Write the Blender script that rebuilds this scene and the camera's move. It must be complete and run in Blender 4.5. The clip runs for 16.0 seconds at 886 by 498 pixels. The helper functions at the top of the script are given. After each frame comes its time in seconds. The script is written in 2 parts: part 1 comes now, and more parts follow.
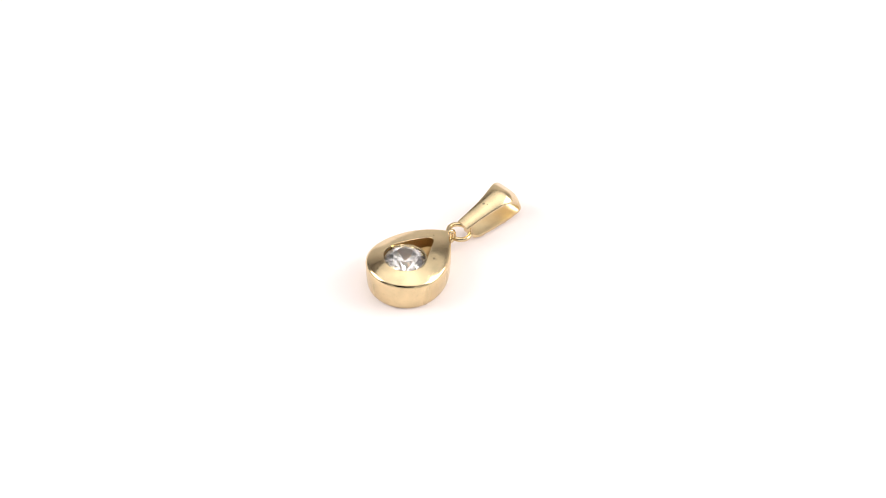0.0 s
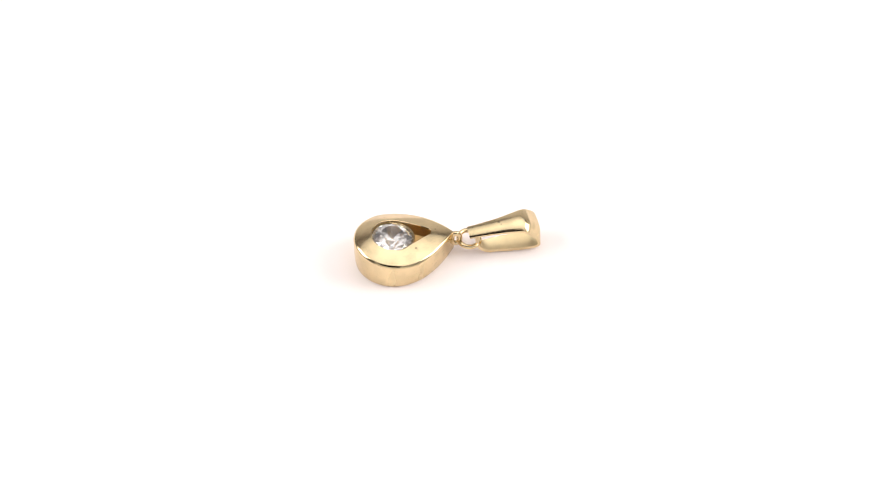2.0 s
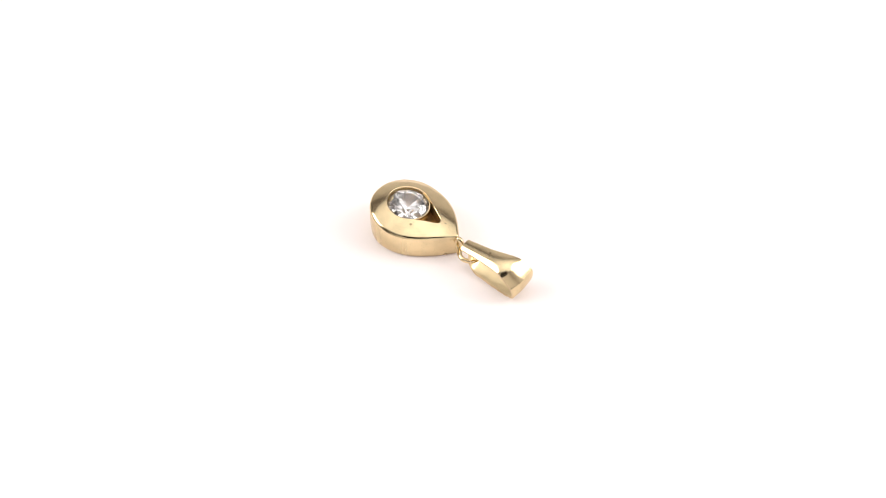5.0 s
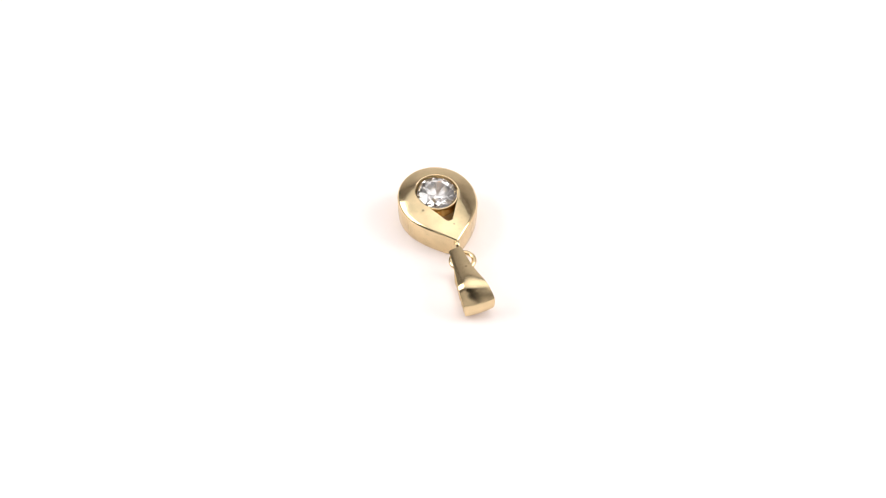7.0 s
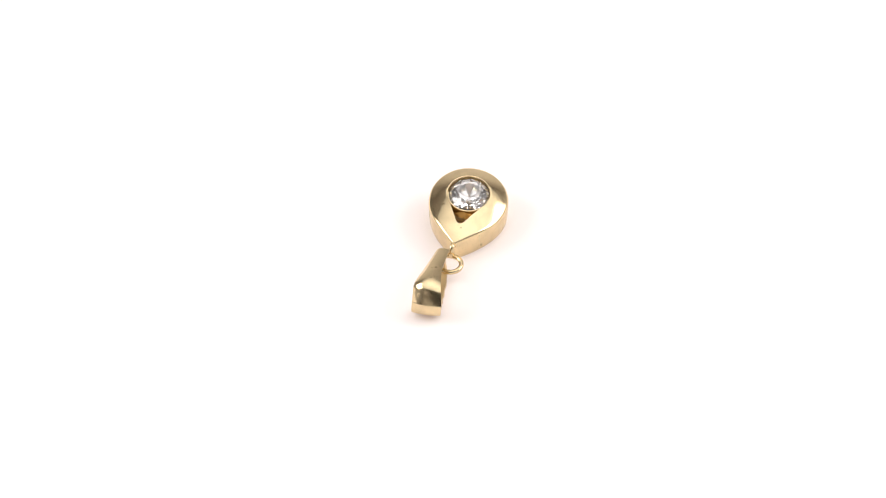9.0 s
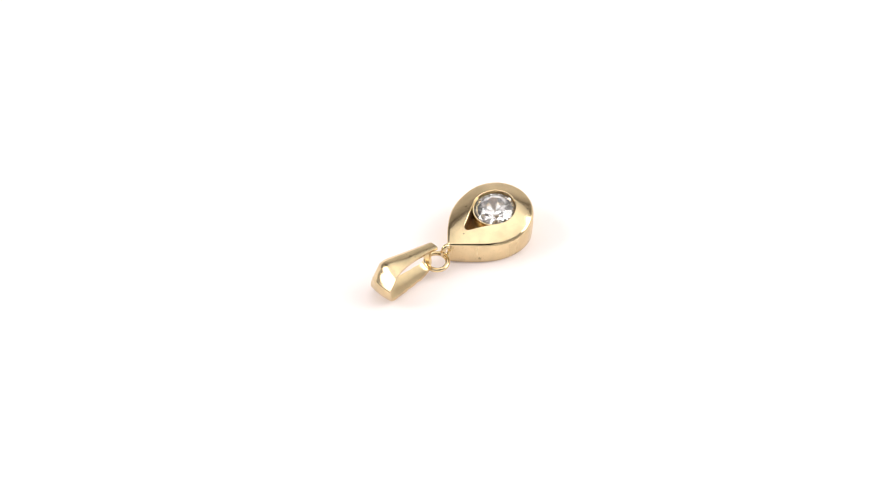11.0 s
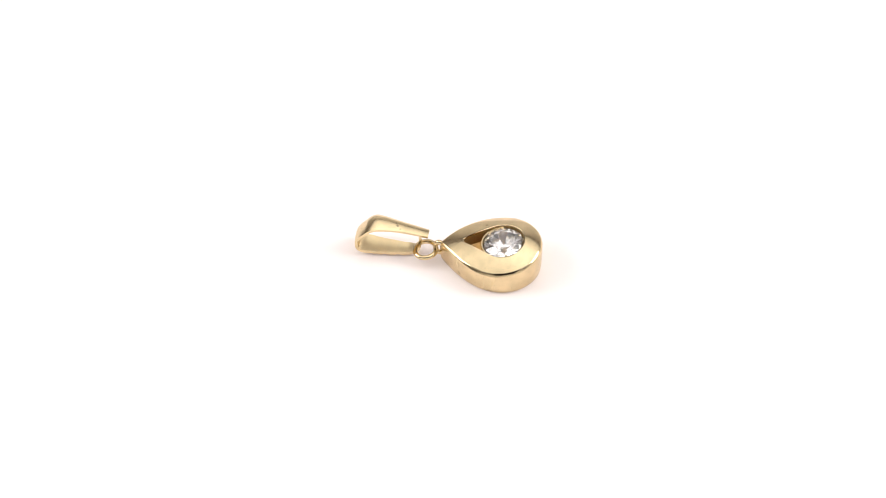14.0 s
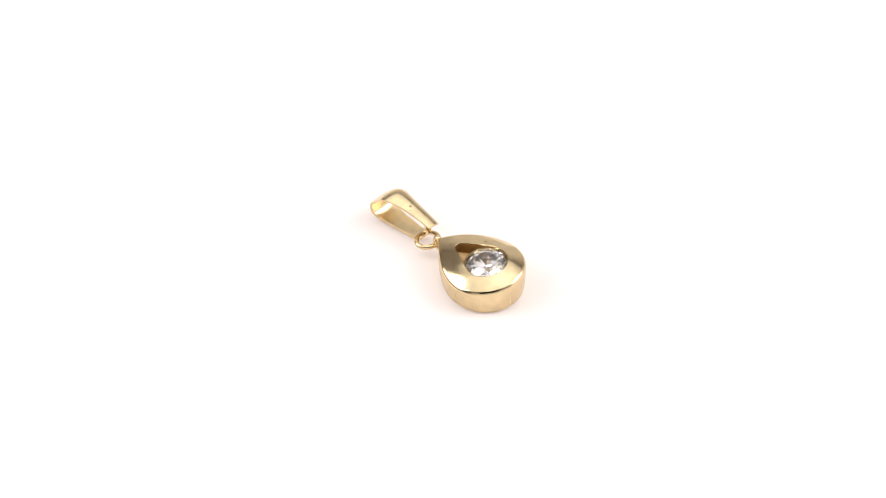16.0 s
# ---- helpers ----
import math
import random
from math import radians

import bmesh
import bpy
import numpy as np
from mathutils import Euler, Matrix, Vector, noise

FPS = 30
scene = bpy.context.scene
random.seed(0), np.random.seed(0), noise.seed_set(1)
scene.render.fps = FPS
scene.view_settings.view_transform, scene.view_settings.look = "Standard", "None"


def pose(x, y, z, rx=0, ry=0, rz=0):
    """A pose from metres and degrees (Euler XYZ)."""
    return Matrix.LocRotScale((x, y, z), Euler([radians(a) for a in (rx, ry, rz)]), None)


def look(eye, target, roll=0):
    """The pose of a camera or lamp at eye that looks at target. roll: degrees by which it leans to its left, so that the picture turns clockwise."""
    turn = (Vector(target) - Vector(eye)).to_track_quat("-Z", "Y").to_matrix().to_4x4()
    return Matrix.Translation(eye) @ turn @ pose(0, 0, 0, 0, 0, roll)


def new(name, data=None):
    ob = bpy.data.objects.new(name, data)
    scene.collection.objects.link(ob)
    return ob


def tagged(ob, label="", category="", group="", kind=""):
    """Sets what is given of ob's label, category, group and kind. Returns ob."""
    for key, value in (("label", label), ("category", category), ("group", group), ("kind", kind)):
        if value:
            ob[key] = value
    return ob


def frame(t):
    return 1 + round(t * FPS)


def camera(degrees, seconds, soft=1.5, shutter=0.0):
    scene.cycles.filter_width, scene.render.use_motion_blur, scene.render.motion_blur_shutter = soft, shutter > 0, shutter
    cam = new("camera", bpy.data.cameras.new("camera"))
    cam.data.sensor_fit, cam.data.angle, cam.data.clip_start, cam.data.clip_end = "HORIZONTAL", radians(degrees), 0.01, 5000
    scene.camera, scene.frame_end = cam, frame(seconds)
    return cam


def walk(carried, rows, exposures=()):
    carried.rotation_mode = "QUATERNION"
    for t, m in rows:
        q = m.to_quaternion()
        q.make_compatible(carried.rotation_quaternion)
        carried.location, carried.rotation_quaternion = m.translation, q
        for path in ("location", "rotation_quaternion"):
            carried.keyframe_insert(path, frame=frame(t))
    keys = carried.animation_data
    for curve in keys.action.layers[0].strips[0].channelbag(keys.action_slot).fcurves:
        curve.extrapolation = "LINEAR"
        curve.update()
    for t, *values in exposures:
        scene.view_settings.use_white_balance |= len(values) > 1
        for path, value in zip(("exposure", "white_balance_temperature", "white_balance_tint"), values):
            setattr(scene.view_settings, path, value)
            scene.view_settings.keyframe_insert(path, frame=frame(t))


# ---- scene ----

# ---------------------------------------------------------------- camera
SECONDS = 16.0
MM = 0.001
cam = camera(15.09, SECONDS, soft=1.0)
EYE = Vector((0.0, -163.07, 171.91)) * MM
AIM = EYE + Vector((-0.00173, 0.68949, -0.72429)) * 0.24
walk(cam, [(0.0, look(EYE, AIM, -0.47)), (SECONDS, look(EYE, AIM, -0.47))],
     exposures=[(0.0, 0.07), (SECONDS, 0.07)])

# ---------------------------------------------------------------- light
world = bpy.data.worlds.new("studio_world")
world.use_nodes = True
world.node_tree.nodes["Background"].inputs[0].default_value = (1.0, 0.98, 0.96, 1)
world.node_tree.nodes["Background"].inputs[1].default_value = 0.115
scene.world = world


def area(name, eye, target, size_x, size_y, watts, colour):
    lamp = bpy.data.lights.new(name, "AREA")
    lamp.shape, lamp.size, lamp.size_y, lamp.energy, lamp.color = "RECTANGLE", size_x, size_y, watts, colour
    ob = new(name, lamp)
    ob.matrix_world = look(eye, target)
    return ob


area("side_light", (-0.62, 0.05, 0.44), (0.0, 0.0, 0.0), 0.46, 0.46, 3.5, (1.0, 1.0, 0.98))
area("side_light", (0.62, 0.05, 0.46), (0.0, 0.0, 0.0), 0.46, 0.46, 3.5, (1.0, 1.0, 0.98))


# ---------------------------------------------------------------- materials
def material(name):
    m = bpy.data.materials.new(name)
    m.use_nodes = True
    nt = m.node_tree
    return m, nt, nt.nodes["Principled BSDF"]


def noise_node(nt, scale, detail=3.0, stretch=None):
    coord = nt.nodes.new("ShaderNodeTexCoord")
    tex = nt.nodes.new("ShaderNodeTexNoise")
    tex.inputs["Scale"].default_value, tex.inputs["Detail"].default_value = scale, detail
    if stretch:
        mapping = nt.nodes.new("ShaderNodeMapping")
        mapping.inputs["Scale"].default_value = stretch
        nt.links.new(coord.outputs["Object"], mapping.inputs["Vector"])
        nt.links.new(mapping.outputs["Vector"], tex.inputs["Vector"])
    else:
        nt.links.new(coord.outputs["Object"], tex.inputs["Vector"])
    return tex.outputs["Fac"]


def ramp(nt, fac, stops):
    r = nt.nodes.new("ShaderNodeValToRGB")
    while len(r.color_ramp.elements) < len(stops):
        r.color_ramp.elements.new(0.5)
    for e, (pos, col) in zip(r.color_ramp.elements, stops):
        e.position, e.color = pos, (*col, 1)
    nt.links.new(fac, r.inputs["Fac"])
    return r.outputs["Color"]


def gold(name, tint, rough, spots=(), streaks=0.0, relief=0.03):
    """Polished yellow gold: soft grain, a little haze, and tarnish specks (x, y, z, radius in mm)."""
    m, nt, b = material(name)
    b.inputs["Metallic"].default_value = 1.0
    n = noise_node(nt, 900.0, 4.0)
    dark = tuple(c * 0.86 for c in tint)
    colour = ramp(nt, n, [(0.32, dark), (0.62, tint)])
    rr = noise_node(nt, 1200.0 if streaks else 350.0, 4.0, (1, 1, 0.12) if streaks else None)
    rmap = nt.nodes.new("ShaderNodeMapRange")
    rmap.inputs["From Min"].default_value, rmap.inputs["From Max"].default_value = 0.3, 0.7
    rmap.inputs["To Min"].default_value, rmap.inputs["To Max"].default_value = rough * 0.75, rough * 1.3 + streaks
    nt.links.new(rr, rmap.inputs["Value"])
    nt.links.new(rmap.outputs["Result"], b.inputs["Roughness"])
    for x, y, z, rad in spots:
        coord = nt.nodes.new("ShaderNodeTexCoord")
        wob = nt.nodes.new("ShaderNodeTexNoise")
        wob.inputs["Scale"].default_value = 4000.0
        off = nt.nodes.new("ShaderNodeVectorMath")
        off.operation = "MULTIPLY_ADD"
        off.inputs[1].default_value = (rad * 2 * MM,) * 3
        nt.links.new(coord.outputs["Object"], wob.inputs["Vector"])
        nt.links.new(wob.outputs["Color"], off.inputs[0])
        nt.links.new(coord.outputs["Object"], off.inputs[2])
        dist = nt.nodes.new("ShaderNodeVectorMath")
        dist.operation = "DISTANCE"
        keep = (1, 1, 0.25 if z > 1.5 else 1)
        flat = nt.nodes.new("ShaderNodeVectorMath")
        flat.operation = "MULTIPLY"
        flat.inputs[1].default_value = keep
        nt.links.new(off.outputs["Vector"], flat.inputs[0])
        dist.inputs[1].default_value = [(c + rad) * MM * k for c, k in zip((x, y, z), keep)]
        nt.links.new(flat.outputs["Vector"], dist.inputs[0])
        fall = nt.nodes.new("ShaderNodeMapRange")
        fall.inputs["From Min"].default_value, fall.inputs["From Max"].default_value = rad * 0.4 * MM, rad * MM
        fall.inputs["To Min"].default_value, fall.inputs["To Max"].default_value = 0.6, 0.0
        nt.links.new(dist.outputs["Value"], fall.inputs["Value"])
        mix = nt.nodes.new("ShaderNodeMix")
        mix.data_type = "RGBA"
        mix.inputs[7].default_value = (0.13, 0.08, 0.03, 1)
        nt.links.new(fall.outputs["Result"], mix.inputs["Factor"])
        nt.links.new(colour, mix.inputs[6])
        colour = mix.outputs[2]
    nt.links.new(colour, b.inputs["Base Color"])
    bump = nt.nodes.new("ShaderNodeBump")
    bump.inputs["Strength"].default_value, bump.inputs["Distance"].default_value = relief, 0.0002
    nt.links.new(noise_node(nt, 1700.0 if streaks else 500.0, 2.0, (1, 1, 0.1) if streaks else None), bump.inputs["Height"])
    nt.links.new(bump.outputs["Normal"], b.inputs["Normal"])
    return m


def crystal(name):
    m, nt, b = material(name)
    b.inputs["Base Color"].default_value = (1.0, 0.97, 0.962, 1)
    b.inputs["Roughness"].default_value = 0.02
    b.inputs["IOR"].default_value = 2.15
    b.inputs["Transmission Weight"].default_value = 0.94
    return m


def matte(name, a, c, scale, rough=0.9, relief=0.1):
    m, nt, b = material(name)
    nt.links.new(ramp(nt, noise_node(nt, scale, 5.0), [(0.3, a), (0.7, c)]), b.inputs["Base Color"])
    b.inputs["Roughness"].default_value = rough
    b.inputs["Specular IOR Level"].default_value = 0.15
    bump = nt.nodes.new("ShaderNodeBump")
    bump.inputs["Strength"].default_value, bump.inputs["Distance"].default_value = relief, 0.0003
    nt.links.new(noise_node(nt, scale * 6, 3.0), bump.inputs["Height"])
    nt.links.new(bump.outputs["Normal"], b.inputs["Normal"])
    return m


GOLD = (0.785, 0.63, 0.38)
SPECKS = [(-0.86, 0.61, 2.05, 0.11), (-2.43, -1.30, 2.2, 0.13), (-1.24, 2.02, 0.30, 0.16), (-1.0, -1.25, 1.20, 0.10),
          (-3.78, 2.86, -0.05, 0.12), (-3.55, 2.84, -0.06, 0.09), (-3.70, 2.42, 2.1, 0.09), (-4.28, 2.57, 2.1, 0.09)]
GOLD_SETTING = gold("polished_gold_setting", GOLD, 0.14, SPECKS, relief=0.05)
GOLD_SIDE = gold("brushed_gold_side", GOLD, 0.17, SPECKS, streaks=0.10, relief=0.22)
GOLD_BAIL = gold("polished_gold_bail", GOLD, 0.17, [(3.60, 0.41, 2.2, 0.11), (3.75, 0.15, 2.2, 0.07), (3.35, 0.62, 2.2, 0.06)])
GOLD_WIRE = gold("gold_wire", GOLD, 0.12)
# the hollow's brown shade is put into this darker tint
GOLD_INNER = gold("gold_inner", (0.58, 0.39, 0.18), 0.5)
GOLD_SATIN = gold("satin_gold_inside", (0.86, 0.70, 0.42), 0.32)
STONE = crystal("clear_crystal")
WALL_CLOTH = matte("white_studio_cloth", (0.74, 0.725, 0.71), (0.78, 0.765, 0.75), 12.0)
GREY_CLOTH = matte("grey_studio_cloth", (0.40, 0.385, 0.375), (0.45, 0.432, 0.42), 12.0)
DIM_CLOTH = matte("dim_studio_cloth", (0.26, 0.25, 0.243), (0.30, 0.288, 0.28), 12.0)
DARK_CLOTH = matte("dark_room_cloth", (0.018, 0.017, 0.016), (0.028, 0.026, 0.025), 12.0)


def glow_sheet(name):
    """White acrylic with a matt face; even pink glow added to tint its shadows."""
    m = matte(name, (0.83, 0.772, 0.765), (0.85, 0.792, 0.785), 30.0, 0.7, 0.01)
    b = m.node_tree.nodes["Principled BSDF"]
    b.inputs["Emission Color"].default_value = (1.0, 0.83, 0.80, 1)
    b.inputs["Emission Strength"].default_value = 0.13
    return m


def softbox_cloth(name, strength):
    """Diffuser of a softbox, brightest before its bulb and falling off to the rim."""
    m, nt, b = material(name)
    coord = nt.nodes.new("ShaderNodeTexCoord")
    grad = nt.nodes.new("ShaderNodeTexGradient")
    grad.gradient_type = "SPHERICAL"
    mapping = nt.nodes.new("ShaderNodeMapping")
    mapping.inputs["Scale"].default_value = (1 / 0.78,) * 3
    nt.links.new(coord.outputs["Object"], mapping.inputs["Vector"])
    nt.links.new(mapping.outputs["Vector"], grad.inputs["Vector"])
    mul = nt.nodes.new("ShaderNodeMath")
    mul.operation = "MULTIPLY"
    mul.inputs[1].default_value = strength
    mul.use_clamp = False
    nt.links.new(grad.outputs["Fac"], mul.inputs[0])
    b.inputs["Base Color"].default_value = (0.5, 0.5, 0.5, 1)
    b.inputs["Emission Color"].default_value = (1.0, 0.995, 0.99, 1)
    nt.links.new(mul.outputs["Value"], b.inputs["Emission Strength"])
    return m


WHITE_SHEET = glow_sheet("white_acrylic_sheet")
SOFTBOX = softbox_cloth("softbox_diffuser", 1.27)


# ---------------------------------------------------------------- helpers of this scene
def part(name, bm, mat, parent=None, label="", sharp=None, more=()):
    """One mesh object out of a bmesh drawn in millimetres."""
    for v in bm.verts:
        v.co *= MM
    bmesh.ops.recalc_face_normals(bm, faces=bm.faces)
    if sharp is not None:
        for f in bm.faces:
            f.smooth = True
        for e in bm.edges:
            if len(e.link_faces) == 2 and e.calc_face_angle() > radians(sharp):
                e.smooth = False
    me = bpy.data.meshes.new(name)
    bm.to_mesh(me)
    bm.free()
    me.materials.append(mat)
    for extra in more:
        me.materials.append(extra)
    ob = new(name, me)
    ob.parent = parent
    return tagged(ob, label=label)


def bridge(bm, rings, closed=True, loop=False):
    """Quads between rings of vertices; closed: each ring closes; loop: the last ring meets the first."""
    n = len(rings[0])
    pairs = list(zip(rings, rings[1:])) + ([(rings[-1], rings[0])] if loop else [])
    for a, b in pairs:
        for i in range(n if closed else n - 1):
            j = (i + 1) % n
            bm.faces.new((a[i], a[j], b[j], b[i]))


def smooth_path(points, steps):
    """Catmull-Rom through rows of numbers."""
    p = [np.array(q, float) for q in points]
    p = [2 * p[0] - p[1]] + p + [2 * p[-1] - p[-2]]
    out = []
    for i in range(1, len(p) - 2):
        for k in range(steps):
            t = k / steps
            a, b, c, d = p[i - 1:i + 3]
            out.append(0.5 * (2 * b + (c - a) * t + (2 * a - 5 * b + 4 * c - d) * t ** 2 + (3 * b - a - 3 * c + d) * t ** 3))
    return out + [p[-2]]


def wire(bm, path, radius, closed, sides=14):
    """A round wire along a path."""
    pts = [Vector(q) for q in path]
    rings, n = [], len(pts)
    ref = Vector((0.31, 0.55, 0.77))
    for i, q in enumerate(pts):
        ahead = pts[(i + 1) % n] if closed or i < n - 1 else q
        behind = pts[i - 1] if closed or i > 0 else q
        tan = (ahead - behind).normalized()
        side = (ref - tan * ref.dot(tan)).normalized()
        ref = side
        up = tan.cross(side)
        rings.append([bm.verts.new(q + radius * (side * math.cos(a) + up * math.sin(a)))
                      for a in (2 * math.pi * k / sides for k in range(sides))])
    bridge(bm, rings)
    if closed:
        best = min(range(sides), key=lambda s: (rings[0][s].co - rings[-1][0].co).length)
        for k in range(sides):
            bm.faces.new((rings[-1][k], rings[-1][(k + 1) % sides], rings[0][(k + 1 + best) % sides], rings[0][(k + best) % sides]))
    else:
        bm.faces.new(rings[0])
        bm.faces.new(rings[-1])


# ---------------------------------------------------------------- the white light tent
def sheet(name, corners, mat, label, category):
    """A thin slab from four corners (mm), thickened away from the pendant."""
    bm = bmesh.new()
    c = [Vector(q) for q in corners]
    nrm = (c[1] - c[0]).cross(c[2] - c[0]).normalized()
    mid = sum(c, Vector()) / 4
    if nrm.dot(Vector((0, 0, 150)) - mid) > 0:
        nrm = -nrm
    a = [bm.verts.new(q) for q in c]
    b = [bm.verts.new(q + nrm * 4) for q in c]
    bm.faces.new(a)
    bm.faces.new(b)
    bridge(bm, [a, b])
    return tagged(part(name, bm, mat), label=label, category=category, kind="structure")


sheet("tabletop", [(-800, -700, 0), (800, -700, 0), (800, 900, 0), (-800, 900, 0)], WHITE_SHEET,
      "plain white acrylic sheet under the pendant, with an added glow", "tabletop")
sheet("wall_back", [(-800, 896, 0), (800, 896, 0), (800, 896, 700), (-800, 896, 700)], WALL_CLOTH,
      "plain white studio wall", "wall")
sheet("wall_left", [(-800, -700, 0), (-800, 896, 0), (-800, 896, 700), (-800, -700, 700)], DIM_CLOTH,
      "plain grey studio wall", "wall")
sheet("wall_right", [(800, -700, 0), (800, 896, 0), (800, 896, 700), (800, -700, 700)], WALL_CLOTH,
      "plain white studio wall", "wall")
sheet("wall_front", [(-796, -696, 0), (796, -696, 0), (796, -696, 700), (-796, -696, 700)], WALL_CLOTH,
      "plain white studio wall", "wall")
sheet("ceiling", [(-800, -700, 704), (800, -700, 704), (800, 900, 704), (-800, 900, 704)], GREY_CLOTH,
      "grey studio ceiling", "ceiling")


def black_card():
    """Unseen board added in place of the dark camera that the polished gold mirrors."""
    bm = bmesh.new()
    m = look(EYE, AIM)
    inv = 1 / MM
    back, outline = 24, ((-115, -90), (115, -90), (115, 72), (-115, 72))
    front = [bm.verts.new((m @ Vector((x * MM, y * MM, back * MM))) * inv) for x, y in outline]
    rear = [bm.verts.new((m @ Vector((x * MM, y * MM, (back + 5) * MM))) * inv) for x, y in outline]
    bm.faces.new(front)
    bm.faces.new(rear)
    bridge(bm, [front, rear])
    tagged(part("camera_stand_in", bm, DARK_CLOTH), label="matte black card behind the lens, unseen stand-in for the camera", category="card", kind="structure")


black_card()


def softbox():
    """Round overhead softbox: a shallow tray with a diffuser and a dark rim."""
    box = tagged(new("softbox"), label="round softbox with white diffuser hung overhead", category="softbox")
    box.location = (0.10, 0.12, 0.60)
    bm = bmesh.new()
    disc = [[bm.verts.new((r * math.cos(a), r * math.sin(a), -8 * (1 - (r / 620) ** 2))) for a in
             (2 * math.pi * k / 64 for k in range(64))] for r in (620, 465, 310, 155, 10)]
    bridge(bm, disc)
    bm.faces.new(disc[-1])
    part("diffuser", bm, SOFTBOX, box, "white cloth diffuser", sharp=40)
    bm = bmesh.new()
    rings = [[bm.verts.new((r * math.cos(a), r * math.sin(a), z)) for a in (2 * math.pi * k / 64 for k in range(64))]
             for r, z in ((622, -12), (630, -12), (630, 40), (500, 70), (10, 80), (10, 74), (495, 64), (622, 36))]
    bridge(bm, rings, loop=True)
    part("shell", bm, DARK_CLOTH, box, "black cloth shell", sharp=40)


softbox()

# ---------------------------------------------------------------- the pendant
pendant = tagged(new("pendant"), label="small yellow gold teardrop pendant with round clear stone", category="pendant")

STONE_AT = (-3.94, 0.06)     # stone's centre, mm from the turning axis
BODY_TURN = 6.3             # degrees from the x axis to the body's own axis
FALL = -0.127               # the top falls towards the bail
TILT = math.degrees(math.atan(-FALL))
LEAN = -0.05                # the top also leans a little to one side


def bezier(a, b, c, d, n):
    a, b, c, d = (np.array(q, float) for q in (a, b, c, d))
    return [((1 - t) ** 3 * a + 3 * (1 - t) ** 2 * t * b + 3 * (1 - t) * t * t * c + t ** 3 * d)
            for t in (i / n for i in range(n))]


def mirrored(half):
    return half + [np.array((q[0], -q[1])) for q in half[-2:0:-1]]


def outer_outline():
    R, tip, back = 2.83, 4.46, -2.78
    half = bezier((tip, 0), (3.3, 1.40), (1.95, R), (0.05, R), 40)
    half += bezier((0.05, R), (-1.52, R), (back, 1.55), (back, 0), 40) + [np.array((back, 0.0))]
    return mirrored(half)


def hole_outline(R=1.51, tip=2.74, r=0.33):
    c = tip - r
    a = math.asin((R - r) / c)
    half = [np.array((c + r * math.cos(k), r * math.sin(k))) for k in np.linspace(0, math.pi / 2 - a, 8)]
    half += [np.array((R * math.cos(k), R * math.sin(k))) for k in np.linspace(math.pi / 2 - a, math.pi, 40)]
    return mirrored(half)


def radius_at(outline, ang):
    """Distance from the stone's centre to an outline in one direction."""
    d = np.array((math.cos(ang), math.sin(ang)))
    best = 0.0
    for i in range(len(outline)):
        p, q = outline[i - 1], outline[i]
        e = q - p
        den = d[0] * e[1] - d[1] * e[0]
        if abs(den) < 1e-12:
            continue
        k = (p[0] * e[1] - p[1] * e[0]) / den
        s = (p[0] * d[1] - p[1] * d[0]) / den
        if k > 0 and -1e-9 <= s <= 1 + 1e-9:
            best = max(best, k)
    return best


def setting():
    bm = bmesh.new()
    out, hole = outer_outline(), hole_outline()
    angles = [2 * math.pi * i / 240 for i in range(240)]
    ro = [radius_at(out, a) for a in angles]
    rh = [radius_at(hole, a) for a in angles]
    turn = math.radians(BODY_TURN)

    def place(i, r, z):
        a = angles[i] + turn
        return Vector((STONE_AT[0] + r * math.cos(a), STONE_AT[1] + r * math.sin(a), z))

    def fall(i, r):
        return FALL * (STONE_AT[0] + r * math.cos(angles[i] + turn))

    profile = []
    for inset, z in ((0.55, -0.22), (0.28, -0.23), (0.16, -0.19), (0.09, -0.09), (0.06, 0.12), (0.02, 0.7)):
        profile.append([place(i, ro[i] - inset, z) for i in range(240)])

    def crown(i, r):
        """Height of the gently domed top."""
        u, v = r * math.cos(angles[i]), r * math.sin(angles[i])
        return TOP + fall(i, r) + 0.266 - (0.104 if u < 0 else 0.021) * u * u - 0.104 * v * v + LEAN * v

    rim = [crown(i, ro[i]) for i in range(240)]
    profile.append([place(i, ro[i], rim[i] - 0.16) for i in range(240)])
    profile.append([place(i, ro[i] - 0.015, rim[i] - 0.09) for i in range(240)])
    profile.append([place(i, ro[i] - 0.06, rim[i] - 0.02) for i in range(240)])
    for s in np.linspace(0, 1, 13):
        ring = []
        for i in range(240):
            r = (ro[i] - 0.13) * (1 - s) + (rh[i] + 0.05) * s
            ring.append(place(i, r, crown(i, r)))
        profile.append(ring)
    profile.append([place(i, rh[i] + 0.01, crown(i, rh[i]) - 0.03) for i in range(240)])
    profile.append([place(i, rh[i], crown(i, rh[i]) - 0.10) for i in range(240)])
    for share, z in ((0.985, 1.45), (0.95, 1.20), (0.62, 0.85), (0.30, 0.60), (0.15, 0.50)):
        profile.append([place(i, rh[i] * share, z) for i in range(240)])
    rings = [[bm.verts.new(q) for q in ring] for ring in profile]
    bridge(bm, rings)
    bm.faces.new(rings[0])
    bm.faces.new(rings[-1])
    inside = {v for ring in rings[-5:] for v in ring}
    side = {v for ring in rings[1:7] for v in ring}
    for f in bm.faces:
        if sum(v in inside for v in f.verts) >= 2:
            f.material_index = 1
        elif all(v in side for v in f.verts):
            f.material_index = 2
    return part("setting", bm, GOLD_SETTING, pendant, "polished gold teardrop setting with domed rim", sharp=38, more=(GOLD_INNER, GOLD_SIDE))


TOP = 1.75
body = setting()


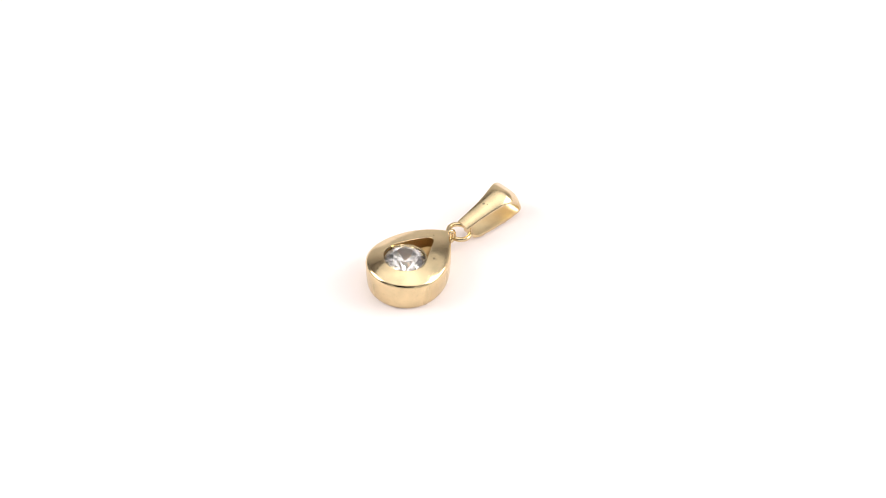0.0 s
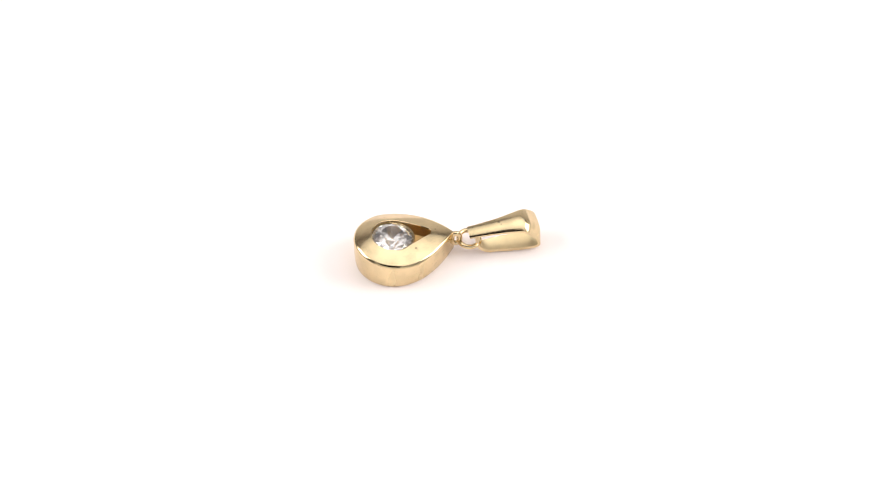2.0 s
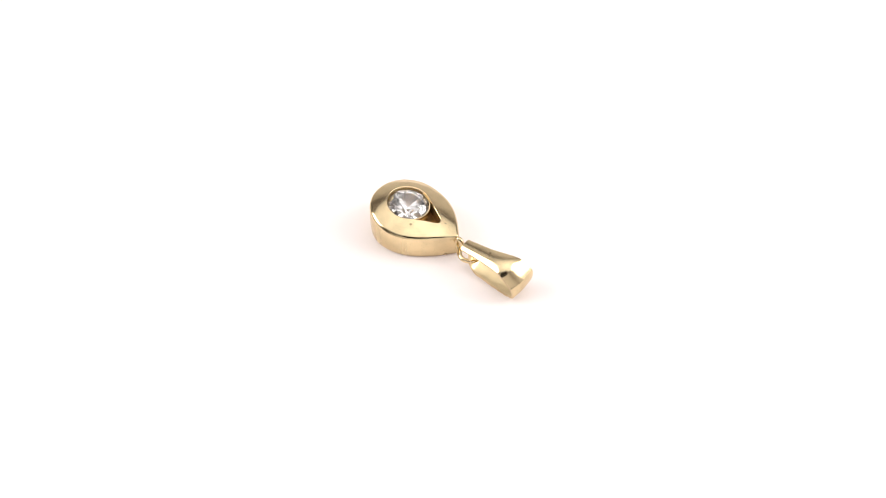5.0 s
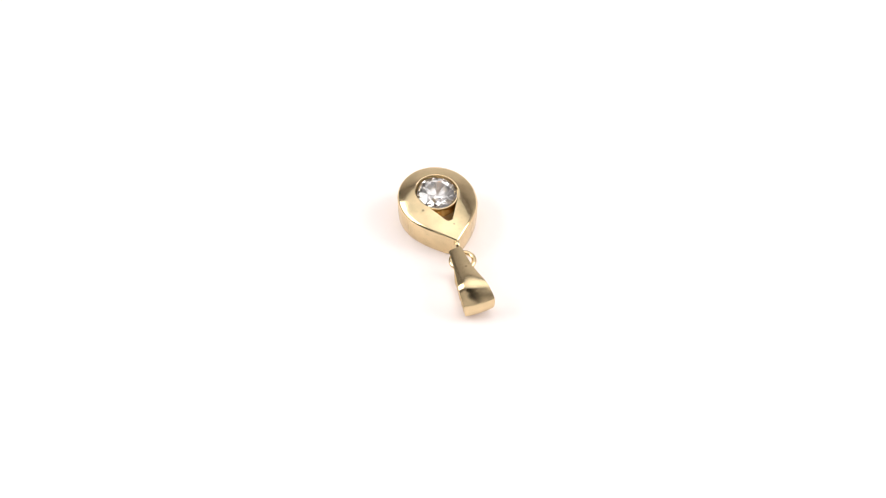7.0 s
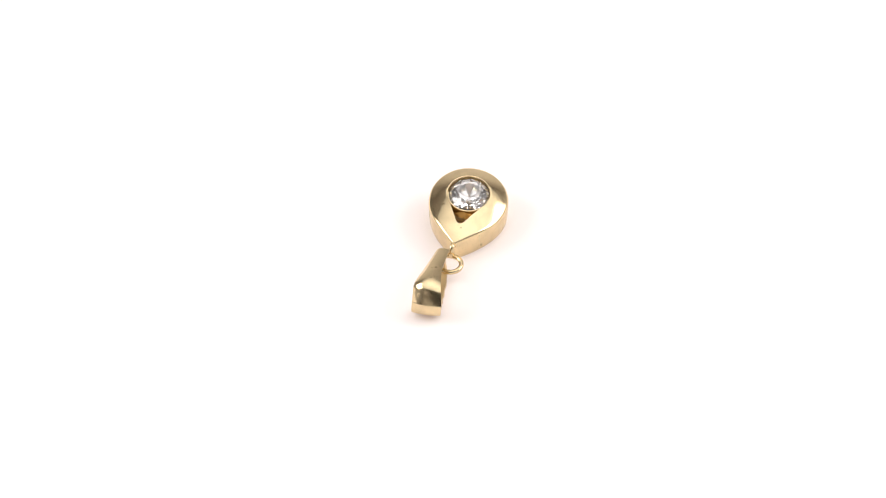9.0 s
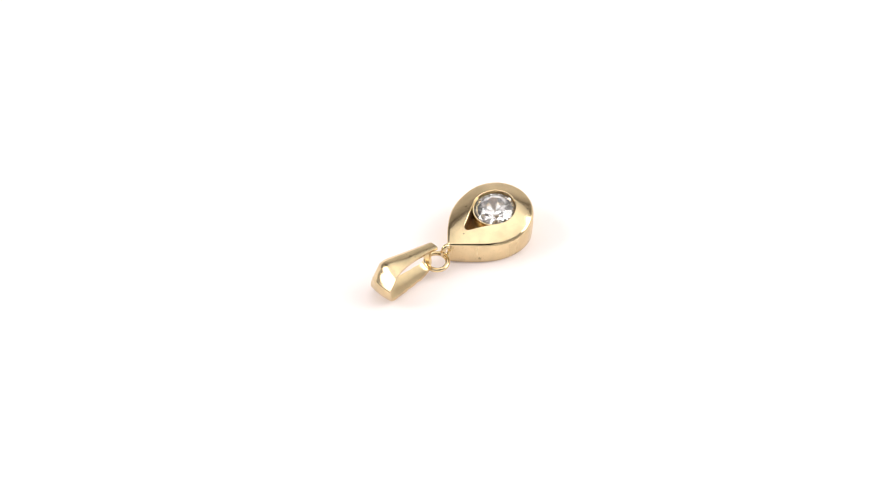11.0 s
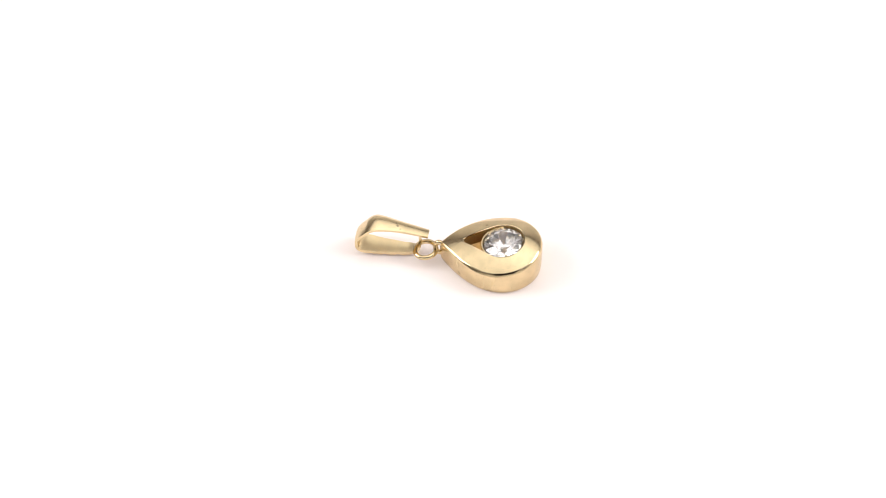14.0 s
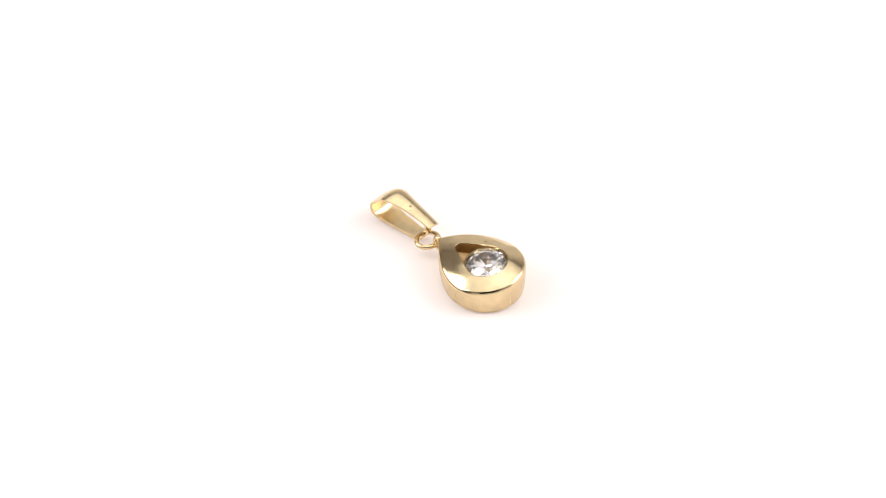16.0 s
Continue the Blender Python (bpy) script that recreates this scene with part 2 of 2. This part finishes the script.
def tilted(z):
    return Matrix.Translation((STONE_AT[0], STONE_AT[1], z)) @ Matrix.Rotation(radians(TILT), 4, "Y") @ Matrix.Rotation(math.atan(LEAN), 4, "X")


def bezel():
    """The collar that holds the stone, open to the hollow at the point and sunk into the wall elsewhere."""
    bm = bmesh.new()
    m = tilted(2.02) @ Matrix.Rotation(radians(BODY_TURN), 4, "Z")
    prof = [(1.43, -0.7), (1.43, -0.03), (1.41, 0.09), (1.44, 0.16), (1.51, 0.16), (1.55, 0.10), (1.56, -0.2), (1.56, -0.7)]
    rings = [[bm.verts.new(m @ Vector((r * math.cos(a), r * math.sin(a), z))) for r, z in prof]
             for a in (radians(d) for d in np.linspace(-85, 85, 61))]
    bridge(bm, rings)
    bm.faces.new(rings[0])
    bm.faces.new(rings[-1])
    return part("bezel", bm, GOLD_WIRE, body, "thin gold collar round the stone", sharp=50)


def brilliant():
    """Round brilliant cut: table, stars, kites, girdle and pavilion facets."""
    bm = bmesh.new()
    R, crown, pav = 1.45, math.tan(radians(33)), math.tan(radians(41))
    m = tilted(1.98) @ Matrix.Translation((-0.05, 0, 0)) @ Matrix.Rotation(radians(BODY_TURN + 11), 4, "Z")

    def at(r, deg, z):
        return bm.verts.new(m @ Vector((r * math.cos(radians(deg)), r * math.sin(radians(deg)), z)))

    rt, rm, rp, g = 0.56 * R, 0.80 * R, 0.25 * R, 0.03
    c = math.cos(radians(22.5))
    table = [at(rt, 45 * i, g + (R - rt) * crown) for i in range(8)]
    mid = [at(rm, 45 * i + 22.5, g + (R - rm * c) * crown) for i in range(8)]
    top = [at(R, 22.5 * i, g if i % 2 == 0 else g + 0.02) for i in range(16)]
    low = [at(R, 22.5 * i, -g if i % 2 == 0 else -g - 0.02) for i in range(16)]
    pmid = [at(rp, 45 * i + 22.5, -g - (R - rp * c) * pav) for i in range(8)]
    culet = at(0, 0, -g - R * pav)
    bm.faces.new(table)
    for i in range(8):
        j, h = (i + 1) % 8, (i - 1) % 8
        a, b, d = 2 * i, 2 * i + 1, (2 * i + 2) % 16
        bm.faces.new((table[i], mid[i], table[j]))
        bm.faces.new((table[i], mid[h], top[a], mid[i]))
        bm.faces.new((mid[i], top[a], top[b]))
        bm.faces.new((mid[i], top[b], top[d]))
        bm.faces.new((low[a], pmid[i], low[b]))
        bm.faces.new((low[b], pmid[i], low[d]))
        bm.faces.new((low[a], pmid[h], culet, pmid[i]))
    bridge(bm, [top, low])
    return part("gemstone", bm, STONE, body, "clear round brilliant-cut stone")


bezel()
brilliant()


def tip_loop():
    """The small upright eye soldered to the point of the teardrop."""
    bm = bmesh.new()
    cx, cy, cz, r = 0.55, 0.48, 0.92, 0.38
    wire(bm, [(cx + 0.8 * r * math.cos(a), cy, cz + r * 1.25 * math.sin(a)) for a in np.linspace(0, 2 * math.pi, 32, endpoint=False)],
         0.19, True)
    return part("tip_loop", bm, GOLD_WIRE, body, "small upright gold eye", sharp=60)


def jump_ring():
    bm = bmesh.new()
    cx, cy, cz = RING
    wire(bm, [(cx + 0.74 * math.cos(a), cy + 0.82 * math.sin(a), cz - 0.05 * math.cos(a))
              for a in np.linspace(0, 2 * math.pi, 48, endpoint=False)], 0.175, True)
    return part("jump_ring", bm, GOLD_WIRE, pendant, "oval gold wire ring joining bail and setting", sharp=60)


RING = (1.52, 0.64, 0.58)
tip_loop()
jump_ring()

BAIL_AT, BAIL_TURN = (1.5, 0.19), 5.2
BAIL_PATH = [  # along the bail, height, width, arch of the cross-section, sideways shift, roll in degrees
    (-0.10, 1.80, 0.92, 0.07, -0.06, 6), (1.00, 1.97, 1.06, 0.08, -0.12, 5), (2.10, 2.12, 1.28, 0.11, -0.17, 4),
    (3.10, 2.24, 1.62, 0.15, -0.17, 2), (3.74, 2.27, 1.88, 0.14, -0.14, 1), (4.16, 2.15, 2.02, 0.09, -0.09, 1),
    (4.46, 1.91, 2.10, 0.06, -0.03, 2), (4.71, 1.67, 2.15, 0.06, 0.02, 3), (4.90, 1.45, 2.17, 0.06, 0.05, 4),
    (4.985, 1.31, 2.18, 0.07, 0.06, 5), (5.01, 1.10, 2.18, 0.08, 0.07, 6), (4.98, 0.58, 2.13, 0.08, 0.06, 6),
    (4.77, 0.24, 2.02, 0.09, 0.05, 5), (4.30, 0.02, 1.82, 0.12, 0.03, 4),
    (3.40, -0.08, 1.54, 0.12, 0.02, 3), (2.30, -0.08, 1.32, 0.10, 0.02, 3), (1.25, -0.04, 1.08, 0.06, 0.02, 3),
    (0.72, 0.14, 0.84, 0.0, 0.02, 2), (0.45, 0.55, 0.68, 0.0, 0, 0), (0.40, 1.15, 0.60, 0.0, -0.03, 0), (0.40, 1.80, 0.58, 0.0, -0.05, 0)]


def bail():
    bm = bmesh.new()
    rows = smooth_path(BAIL_PATH, 6)
    thick, sides = 0.19, [math.sin(a) for a in np.linspace(-math.pi / 2, math.pi / 2, 11)]
    m = Matrix.Translation((BAIL_AT[0], BAIL_AT[1], 0)) @ Matrix.Rotation(radians(BAIL_TURN), 4, "Z")
    rings = []
    for i, (u, z, w, arch, shift, roll) in enumerate(rows):
        a, b = rows[max(i - 1, 0)], rows[min(i + 1, len(rows) - 1)]
        tan = Vector((b[0] - a[0], 0, b[1] - a[1])).normalized()
        nrm = Vector((-tan.z, 0, tan.x))
        lean = radians(roll)
        side = Vector((0, math.cos(lean), math.sin(lean)))
        nrm = nrm * math.cos(lean) - Vector((0, math.sin(lean) * nrm.z, 0))
        if z < 0.05:  # the hand-cut lower strip has uneven edges
            w, shift = w + 0.10 * noise.noise((u * 2.1, 3.7, 0)), shift + 0.05 * noise.noise((u * 3.3, 9.1, 0))
        mid = Vector((u, shift, z))
        end = min(1, max(0, (u - 3.0) / 1.6))  # one long edge is rolled under, more so towards the fold
        curl = w * (0.10 + 0.06 * end * end * (3 - 2 * end)) * min(1, max(0, z - 0.4))
        drop = {s: curl * max(0, -s - 0.15) ** 2 / 0.72 for s in sides}
        over = [mid + nrm * (arch * (1 - s * s) - drop[s]) + side * (s * w / 2) for s in sides]
        under = [mid + nrm * (arch * 0.8 * (1 - s * s) - drop[s] - thick) + side * (s * (w / 2 - 0.03)) for s in reversed(sides)]
        rings.append([bm.verts.new(m @ q) for q in over + under])
    bridge(bm, rings)
    within = {v for ring in rings for v in ring[len(sides):]}
    for f in bm.faces:
        if all(v in within for v in f.verts):
            f.material_index = 1
    bm.faces.new(rings[0])
    bm.faces.new(rings[-1])
    return part("bail", bm, GOLD_BAIL, pendant, "tapered folded gold bail", sharp=50, more=(GOLD_SATIN,))


bail()


# ---------------------------------------------------------------- what moves
def motions():
    """The pendant turns steadily about the upright axis with the sheet under it."""
    walk(pendant, [(0.5 * k, pose(0, 0, 0.00023, 0, 0, 40.46 - 16.7915 * 0.5 * k)) for k in range(33)])


motions()
